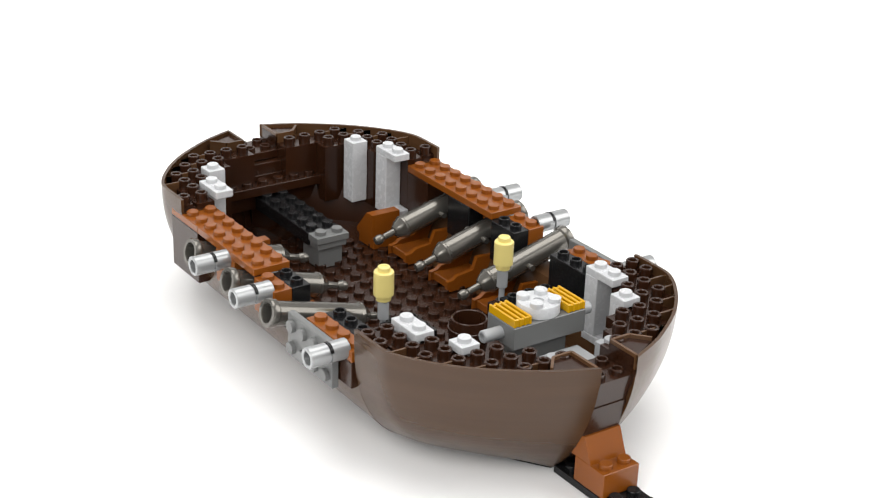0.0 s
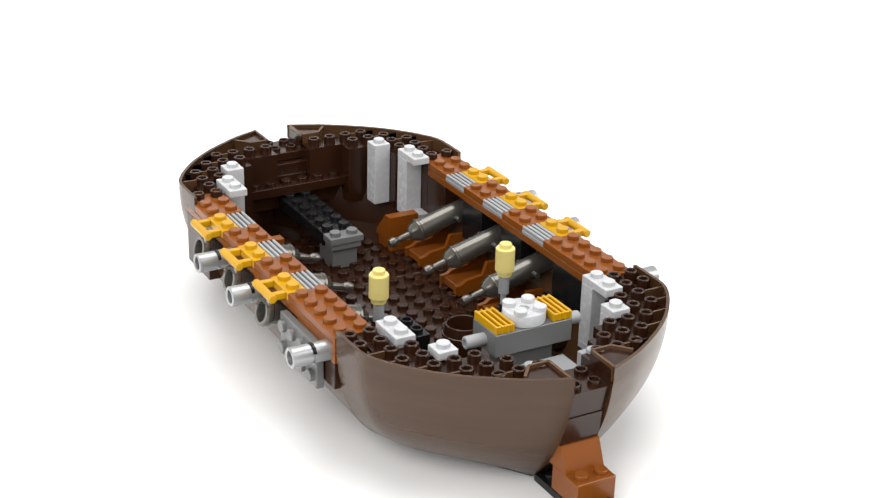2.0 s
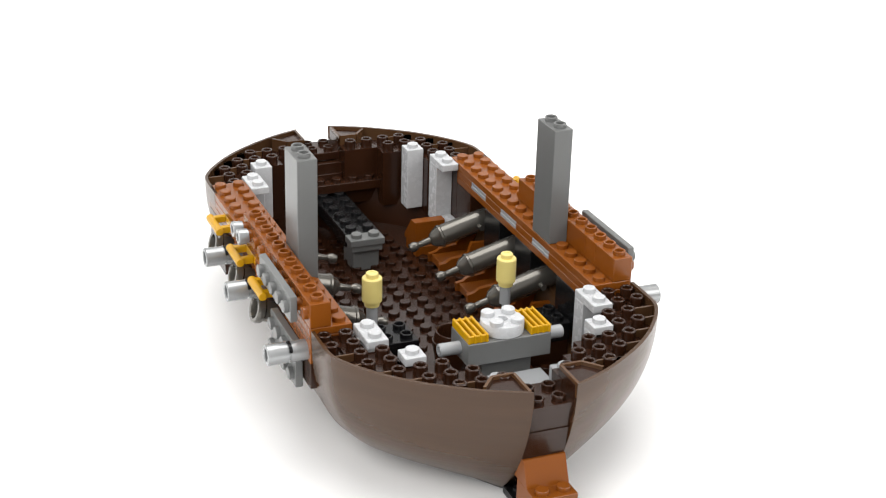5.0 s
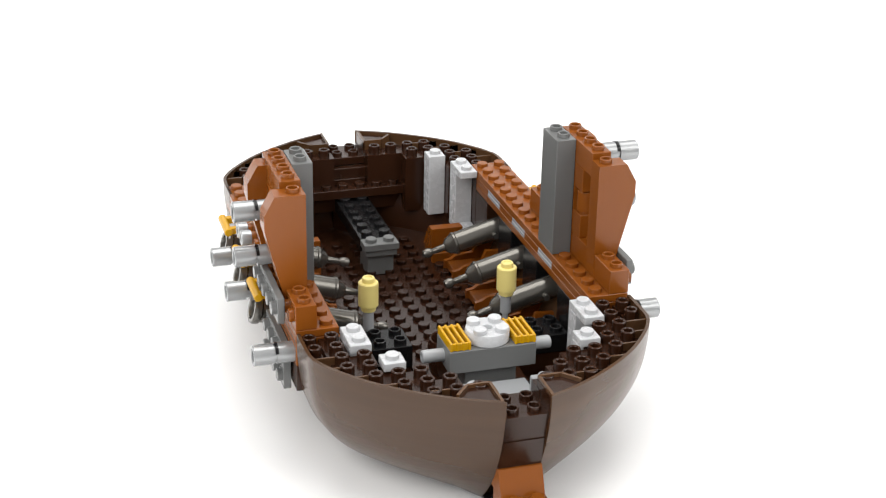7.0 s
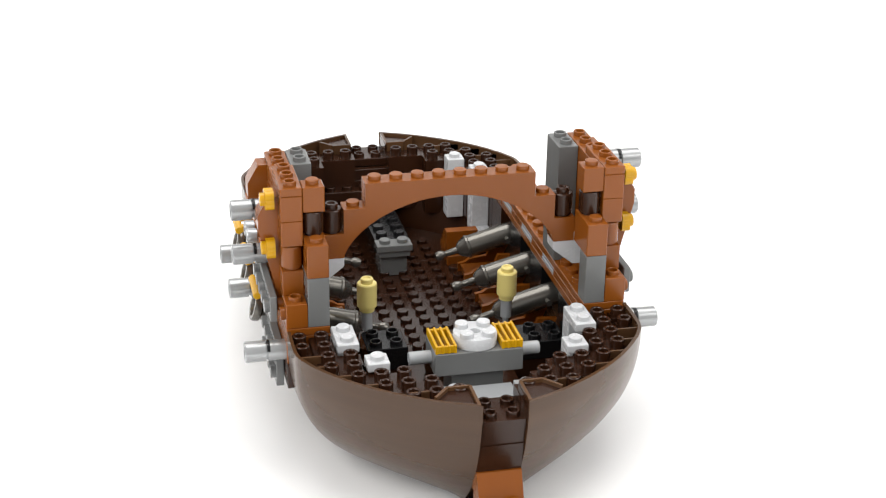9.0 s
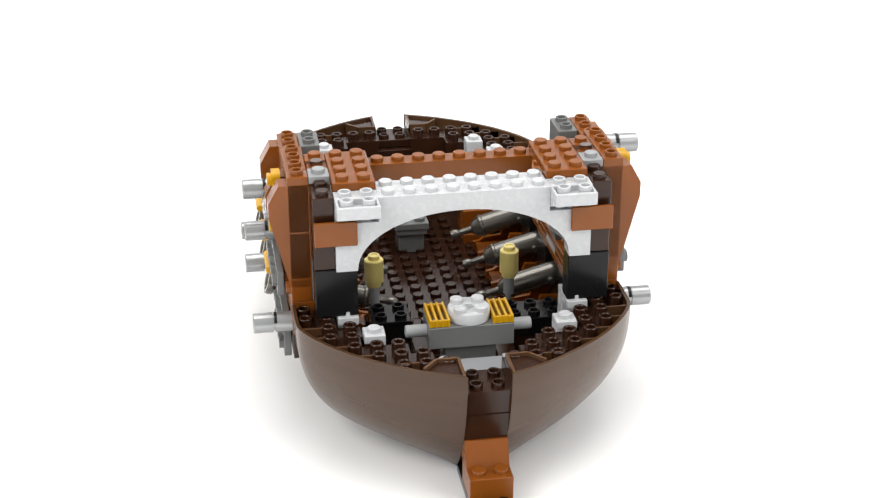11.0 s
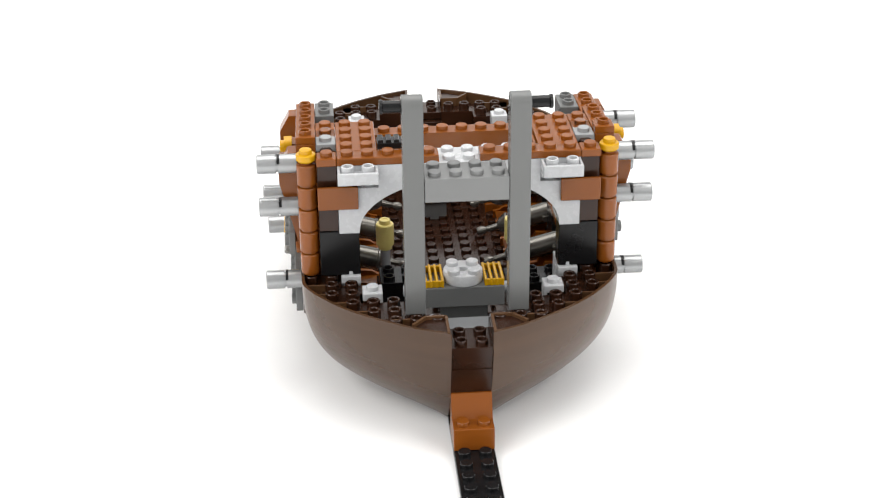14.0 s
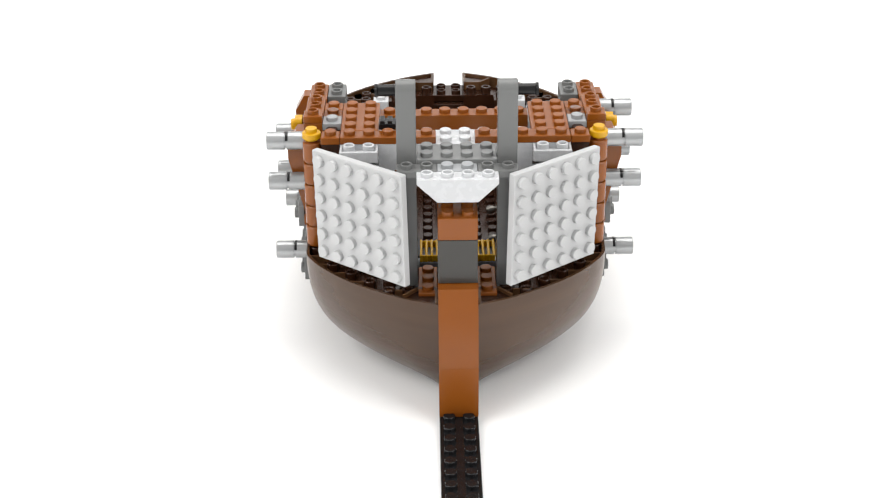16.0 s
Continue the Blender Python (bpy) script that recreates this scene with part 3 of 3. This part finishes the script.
def arch_mesh(shoulder=6, foot=6, bow=0.48):
    """Twelve studs long arch with lower shoulders, nine plates high, one stud deep."""
    xs = sorted({-6.0, -5.0, -4.0, 4.0, 5.0, 6.0} | {round(5 * math.cos(math.pi * i / 30), 4) for i in range(31)})

    def under(x):
        return 0.0 if abs(x) >= 5 else min(6.85 * (1 - (x / 5) ** 2) ** bow, 9)
    mb = Mesh()
    y0, y1 = GAP, U - GAP

    def quad(*pts):
        mb.add([(x * U, y, z * P) for x, y, z in pts], [(0, 1, 2, 3)])
    for a, b in zip(xs, xs[1:]):
        out = max(abs(a), abs(b))
        top = 9 if out <= 4.0001 else shoulder if out <= 5.0001 else foot
        za, zb = under(a), under(b)
        quad((a, y0, za), (b, y0, zb), (b, y0, top), (a, y0, top))
        quad((b, y1, zb), (a, y1, za), (a, y1, top), (b, y1, top))
        quad((a, y0, top), (b, y0, top), (b, y1, top), (a, y1, top))
        quad((a, y1, za), (b, y1, zb), (b, y0, zb), (a, y0, za))
    for x, lo, hi, s in ((-6, 0, foot, -1), (6, 0, foot, 1), (-5, foot, shoulder, -1), (5, foot, shoulder, 1), (-4, shoulder, 9, -1), (4, shoulder, 9, 1)):
        if hi <= lo:
            continue
        q = [(x, y0, lo), (x, y1, lo), (x, y1, hi), (x, y0, hi)]
        quad(*(q if s > 0 else q[::-1]))
    return mb


def add_studs(ob, col, places, turn=(0, 0, 0)):
    """Round studs as parts of a large piece, all on one mesh."""
    key = ("stud", col)
    if key not in CACHE:
        CACHE[key] = Mesh().stud(0, 0, 0).data("stud", M[col])
    for at in places:
        st = new("stud", CACHE[key])
        st.parent, st.location, st.rotation_euler = ob, at, turn
    return ob


def arch_studs(ob, col, shoulder=6, foot=6):
    return add_studs(ob, col, [((i + 0.5) * U, U / 2, (9 if -4 <= i < 4 else shoulder if -5 <= i < 5 else foot) * P) for i in range(-6, 6)])


RING = Mesh().lathe([(0.0031, 0), (0.0031, 0.0006), (0.0039, 0.0010), (0.0039, 0.0088), (0.0036, 0.0092), (0.00245, 0.0093), (0.00245, 0.0108), (0.0022, 0.0111), (0.0015, 0.0111), (0.0013, 0.0106), (0, 0.0106)], seg=20)
ROUND = RING.data("round_brick", M["brown"])
ROUND_DARK = RING.data("round_brick", M["dark"])
fl = Mesh()
for a in range(4):
    fl.lathe([(0, 0), (0.0020, 0), (0.0020, 0.0032), (0, 0.0032)], (0.0022 * math.cos(a * math.pi / 2 + 0.785), 0.0022 * math.sin(a * math.pi / 2 + 0.785), 0), seg=12)
fl.lathe([(0, 0), (0.0034, 0), (0.0034, 0.003), (0, 0.003)], seg=16)
fl.stud(0, 0, 0.0031)
FLOWER = fl.data("flower_plate", M["yellow"])
pin = Mesh().lathe([(0, 0), (0.0023, 0), (0.0023, 0.0066), (0.0028, 0.0070), (0.0026, 0.0080), (0, 0.0080)], (0, 0, 0), (1, 0, 0), 14)
PIN = pin.data("pin", M["black"])

for side in (-1, 1):
    def S(col, a, b, *rest, **kw):
        lo, hi = sorted((side * a, side * b))
        return B(col, lo, hi, *rest, **kw)

    def X(col, data, u, v, p, name, t, label, turn=0):
        ob = new(name, data)
        ob.location = (side * u * U, v * U, p * P)
        ob.rotation_euler = (0, 0, radians(turn) if side > 0 else math.pi - radians(turn))
        return finish(ob, col, name, t, label)
    # first layer of the gunwale
    S("brown", 6, 8, 18, 21, 19, 20)
    S("brown", 6, 8, 12, 18, 19, 20)
    S("brown", 6, 8, 8, 12, 19, 20, t=0.2)
    S("brown", 6, 8, 3, 8, 19, 20, t=0.4)
    # second layer
    S("brown", 6, 8, 18, 21, 20, 21, t=0.7)
    S("brown", 6, 8, 14, 16, 20, 21, t=0.9)
    S("brown", 6, 8, 10, 12, 20, 21, t=1.0)
    S("brown", 6, 8, 3, 8, 20, 21, t=1.1)
    for v, tg, th in ((17, 1.25, 1.45), (13, 1.3, 1.65), (9, 1.35, 1.85)):
        ob = new("grille_tile", GRILLE)
        ob.location = (side * 6.5 * U, v * U, 20 * P)
        finish(ob, "grey", "grille_tile", tg, "light grey slotted grille tile on the gunwale")
        X("yellow", HANDLE, 7.5, v, 20, "handle_plate", th, "bright yellow plate with a bar handle pointing outboard")
    # third layer
    S("brown", 6, 8, 11, 21, 21, 22, t=2.25)
    S("brown", 6, 8, 3, 11, 21, 22, t=2.35)
    # upright row
    for i, (v, t) in enumerate(((12, 2.55), (10, 2.75), (8, 2.95), (6, 3.15), (5, 3.45))):
        S("brown" , 7, 8, v, v + (2 if v > 5 else 1), 22, 25, t=t, side=side, hollow=True, label="reddish-brown brick with studs on its outer side")
    S("brown", 7, 8, 3, 5, 22, 25, t=3.85, side=side, hollow=True, label="reddish-brown brick with studs on its outer side")
    for v, t in ((13.5, 2.6), (12.5, 2.8)):
        ob = new("round_stud", bpy.data.meshes.get("round_stud") or Mesh().lathe([(0.0030, 0), (0.0032, 0.0035), (0.0030, 0.0040), (0.0018, 0.0040), (0.0016, 0.002), (0, 0.002)], (0, 0, 0), (1, 0, 0), 16).data("round_stud", M["silver"]))
        ob.location = (side * 8.2 * U, v * U, 23.5 * P)
        ob.rotation_euler = (0, 0, 0 if side > 0 else math.pi)
        finish(ob, "silver", "round_stud", t, "silver-grey round pin cap facing outboard")
    # added while the camera swings round
    S("dgrey", 8.25, 8.6, 4, 9, 21.8, 25, t=4.6, studs=0, side=side, label="dark grey plate mounted sideways with studs facing out")
    S("dgrey", 6, 7, 8, 10, 22, 37, t=4.9, hollow=True, label="tall dark grey column brick standing on the gunwale")
    S("brown", 7, 8, 8, 10, 25, 34, t=5.2, studs=0)
    S("brown", 7, 8, 8, 10, 34, 37, t=5.4, hollow=True)
    X("brown", WEDGE, 7, 9 + (side < 0), 23.2, "slope_brick", 5.6, "tall reddish-brown wedge brick leaning outwards")
    S("brown", 7, 8, 7, 8, 25, 28, t=5.8)
    ob = X("brown", ROUND, 7.5, 7.5, 28, "round_brick", 5.9, "reddish-brown round brick in a pier")
    S("brown", 7, 8, 7, 8, 31, 34, t=6.0)
    S("brown", 7, 8, 6, 8, 34, 37, t=6.9, hollow=True)
    for p in ((26.7, 32.3) if side < 0 else (29.5, 35.5)):
        X("black", PIN, 7.9, 7.5, p, "pin", 6.1, "black friction pin pointing outboard")
        pipe(side, 7.5, p, t=6.65, u=7.9)
    X("brown", WEDGE, 7, 5 + (side < 0), 23.2, "slope_brick", 6.85, "tall reddish-brown wedge brick leaning outwards")
    mb = inv_slope(2, 1, 1)
    ob = new("inverted_slope", mb.data("inverted_slope", M["white"]))
    ob.location = (side * 7 * U, (6 if side > 0 else 5) * U, 25.0 * P)
    ob.rotation_euler = (0, 0, math.pi if side > 0 else 0)
    finish(ob, "white", "inverted_slope", 7.25, "white inverted slope brick under the arch")
    for p, t in ((30.2, 7.65), (36.1, 8.9)):
        f = X("yellow", FLOWER, 8.2, 4.9, p, "flower_plate", t, "small bright yellow round plate facing outboard")
        f.rotation_euler = (0, radians(90) * side, 0)
        ARRIVALS[-1] = (f, Matrix.LocRotScale(f.location, f.rotation_euler, None), t)
    # piers under the arches
    S("brown", 7, 8, 4, 5, 25, 28, t=7.7)
    X("brown", ROUND, 7.5, 4.5, 28, "round_brick", 7.85, "reddish-brown round brick in a pier")
    S("dgrey", 6, 7, 3, 4, 22, 28, t=7.85, studs=0, label="dark grey upright brick under the arch")
    S("brown", 6, 7, 3, 5, 28, 32, t=8.1)
    for i, t in enumerate((8.5, 8.55)):
        X("dark", ROUND_DARK, 6.5 - i, 4.5 + i, 32 - i, "round_brick", t, "dark brown round brick beside the arch")
    S("brown", 6, 7, 4, 5, 35, 38, t=8.7)
    S("brown", 7, 8, 4, 6, 31, 34, t=8.65, studs=0)
    S("brown", 7, 8, 4, 7, 37, 38, t=8.75, hollow=True)
    S("brown", 7, 8, 4, 6, 34, 37, t=8.9, studs=0)
    S("brown", 7, 8, 3, 4, 25, 31, t=9.1)
    S("brown", 7, 8, 3, 4, 31, 38, t=9.6, hollow=True)
    X("brown", WEDGE, 7, 3 + (side < 0), 24.0, "slope_brick", 9.15, "tall reddish-brown wedge brick leaning outwards")
    # deck house front
    S("black", 5, 7, 1.2, 2.2, 22, 28, t=9.5, studs=0, label="black wall brick under the white arch")
    S("dark", 6, 7, 1.3, 3, 28, 37, t=9.7)
    S("brown", 5, 7, 0.8, 1.0, 31.4, 34.4, t=10.3, studs=0)
    S("grey", 6, 7, 3, 5, 37, 38, t=10.5)
    S("brown", 6, 7, 5, 6, 37, 38, t=10.6)
    S("brown", 4, 6, 2, 6, 37, 38, t=10.8)
    iv = Mesh().prism([(0, 0.5 * P), (U, 0.5 * P), (U, 3 * P), (0.02 * U, 3 * P), (0.02 * U, 2.3 * P), (-0.9 * U, 2.3 * P), (-0.9 * U, 1.6 * P)], "x", -U + GAP, U - GAP)
    iv.box(-U + GAP, U - GAP, -U, -0.84 * U, 1.45 * P, 3 * P)
    for i in (-0.92, 0.92):
        iv.box(i * U - 0.0005, i * U + 0.0005, -0.86 * U, 0.05 * U, 2.2 * P, 2.97 * P)
    for i in (-0.5, 0.5):
        iv.stud(i * U, 0.5 * U, 3 * P, hollow=True)
        iv.lathe([(0.00245, 2.2 * P), (0.00245, 3 * P + 0.0016), (0.0022, 3 * P + 0.0018), (0.0018, 3 * P + 0.0018), (0.00165, 3 * P + 0.0016), (0.00165, 3 * P), (0, 3 * P)], (i * U, -0.5 * U, 0), seg=16)
    ob = X("white", iv.data("inverted_slope", M["white"]), 5, 1, 34, "inverted_slope", 10.4, "white inverted slope brick at the arch shoulder")
    ob.rotation_euler = (0, 0, 0)
    ARRIVALS[-1] = (ob, Matrix.Translation(ob.location), 10.4)
    S("brown", 7, 8, 2.98, 4, 22, 25, t=11.6, studs=0)
    for p, t in ((30.1, 11.9), (35.9, 11.95)):
        X("black", PIN, 7.9, 2.75, p, "pin", 11.75, "black friction pin pointing outboard")
        pipe(side, 2.75, p, t=t, u=7.95)
    S("brown", 7, 8, 3.0, 4.0, 38, 39, t=12.05, hollow=True)
    for i, t in enumerate((12.2, 12.45, 12.65, 12.85, 13.05)):
        X("brown", ROUND, 7.5, 1.7, 22 + 3 * i, "round_brick", t, "reddish-brown round brick stacked into a corner post")
    cp = Mesh().lathe([(0, 0), (0.0031, 0), (0.0039, 0.0008), (0.0039, 0.0029), (0.0036, 0.0032), (0, 0.0032)], seg=20).stud(0, 0, 0.0032)
    X("yellow", cp.data("round_plate", M["yellow"]), 7.5, 1.7, 37.2, "round_plate", 13.2, "bright yellow round plate capping the corner post")
    S("brown", 1, 6, 1, 2, 37, 38, t=13.45)
    S("brown", 6, 7, 1, 2, 37, 38, t=13.4)
    # tall uprights
    post = Mesh().box(-U / 2 + GAP, U / 2 - GAP, -U / 2, U / 2, 0, 26.4 * P)
    cap_end = Mesh().lathe([(0.0022, -U / 2 + 0.001), (0.0025, -U / 2 + GAP), (U / 2 - 0.0003, -U / 2 + GAP), (U / 2, -U / 2 + GAP + 0.0003), (U / 2, U / 2 - GAP - 0.0003),
                            (U / 2 - 0.0003, U / 2 - GAP), (0.0025, U / 2 - GAP), (0.0022, U / 2 - 0.001), (0, U / 2 - 0.001)], (0, 0, 26.4 * P), (1, 0, 0), 24)
    beam = X("dgrey", post.data("upright", M["dgrey"]), 2.5, -2.4, 21.4, "upright", 13.65, "tall dark grey beam standing at the bow")
    part("rounded_end", cap_end, M["dgrey"], beam)
    X("black", PIN, 3, -2.4, 47.7, "pin", 13.7, "black friction pin on top of the grey beam")
    S("brown", 1, 2, -4.2, -1.2, 20.5, 22, t=14.05)
    # bow panels
    panel = Mesh().box(-3 * U + GAP, 3 * U - GAP, -0.5 * P, 0.5 * P, 0, 6 * U)
    ob = new("panel_plate", panel.data("panel_plate", M["pale"]))
    ob.location = (side * 4.79 * U, -2.8 * U, 23.6 * P)
    ob.rotation_euler = (0, 0, radians(40.5) * side)
    ob.rotation_euler[1] = radians(1.5) * side
    finish(ob, "white", "panel_plate", 15.85, "large white studded plate standing upright at the bow")
    add_studs(ob, "pale", [((i - 2.5) * U, -0.5 * P, (k + 0.5) * U) for i in range(6) for k in range(6)], (radians(90), 0, 0))

# arches and decks across the ship
arch_studs(L("brown", arch_mesh(6, 3, 0.66), 0, 5, 28, "arch", t=8.3, label="long reddish-brown arch brick across the deck"), "brown", 6, 3)
arch_studs(L("white", arch_mesh(), 0, 1, 28, "arch", t=10.0, label="long white arch brick across the bow"), "white")
B("white", -4, 4, 2, 3, 36, 37, t=10.2)
B("mgrey", -2, 2, -2.9, -0.9, 36, 39, t=13.85)
B("dgrey", -1, 1, -3.4, -1.4, 21.5, 30, t=14.25, hollow=True, label="tall grey block standing on the stem")
upper = Mesh().prism([(v * U, p * P) for v, p in ((-6.315, 14.0), (-6.2, 16), (-5.85, 20), (-5.32, 24.0), (-4.0, 24.0), (-4.0, 22.8), (-5.0, 22.6), (-5.1, 20.2), (-5.3, 17), (-5.3, 14.0))], "x", -U, U)
lower = Mesh().prism([(v * U, p * P) for v, p in ((-6.3, 6.9), (-6.42, 9), (-6.42, 11.5), (-6.32, 13.99), (-5.3, 13.99), (-5.3, 10.5), (-6.21, 10.5), (-6.21, 6.9))], "x", -U, U)
stem = L("brown", upper, 0, 0, 0, "stem", t=14.75, label="long curved reddish-brown stem of two bricks at the bow")
part("lower_curve", lower, M["brown"], stem)
B("white", -1, 1, -4.4, -3.4, 24, 30, t=14.65, hollow=True, label="white block brick on the stem")
B("char", -1, 1, -4.7, -4.4, 24, 30, t=15.1, studs=0, label="flat charcoal tile on the stem front")
B("brown", -1, 1, -4.7, -2.7, 30, 33, t=15.35)
wi = Mesh().prism([(-U, 0), (U, 0), (2 * U, 2.4 * P), (2 * U, 3 * P), (-2 * U, 3 * P), (-2 * U, 2.4 * P)], "y", -U, -0.02 * U)
for i in range(-2, 2):
    wi.stud((i + 0.5) * U, -0.5 * U, 3 * P, hollow=True)
L("white", wi, 0, -3.95, 35.5, "inverted_slope", t=15.55, label="white double inverted slope brick above the stem")
B("grey", -1, 1, -3.92, -2.92, 37.5, 38.5, t=15.45, label="light grey plate between the hinge plates")
for s in (-1, 1):
    u0, u1 = sorted((s * 1, s * 3))
    B("dgrey", u0, u1, -3.92, -2.92, 37.5, 38.5, t=15.5, hollow=True, label="dark grey hinge plate beside the upright")
lug = Mesh().box(0, 1.25 * U, 0, 0.9 * U, 0, 0.8 * P)
for k in range(3):
    lug.box((0.05 + 0.4 * k) * U, (0.3 + 0.4 * k) * U, 0.05 * U, 0.85 * U, 0.75 * P, 1.15 * P)
L("black", lug, -3.98, 2.06, 38, "clip_piece", t=13.95, label="small black ribbed clip lying on the deck edge")


# ---------------------------------------------------------------- pieces fly in, one after the other
def motions():
    for k, (ob, m, t) in enumerate(ARRIVALS):
        rest = Matrix.Translation((-0.66 + (k % 24) * 0.056, -1.15 - (k // 24) * 0.07, TABLE * P + 0.002)) @ m.to_3x3().to_4x4()
        if "flower" in ob.name:
            rest = Matrix.Translation((0, 0, 0.004)) @ rest
        above = Matrix.Translation((0, 0, 0.45)) @ m
        walk(ob, [(0.0, rest), (max(0.034, t - 0.2), rest), (max(0.067, t - 0.1), above), (t, m), (16.0, m)])


motions()
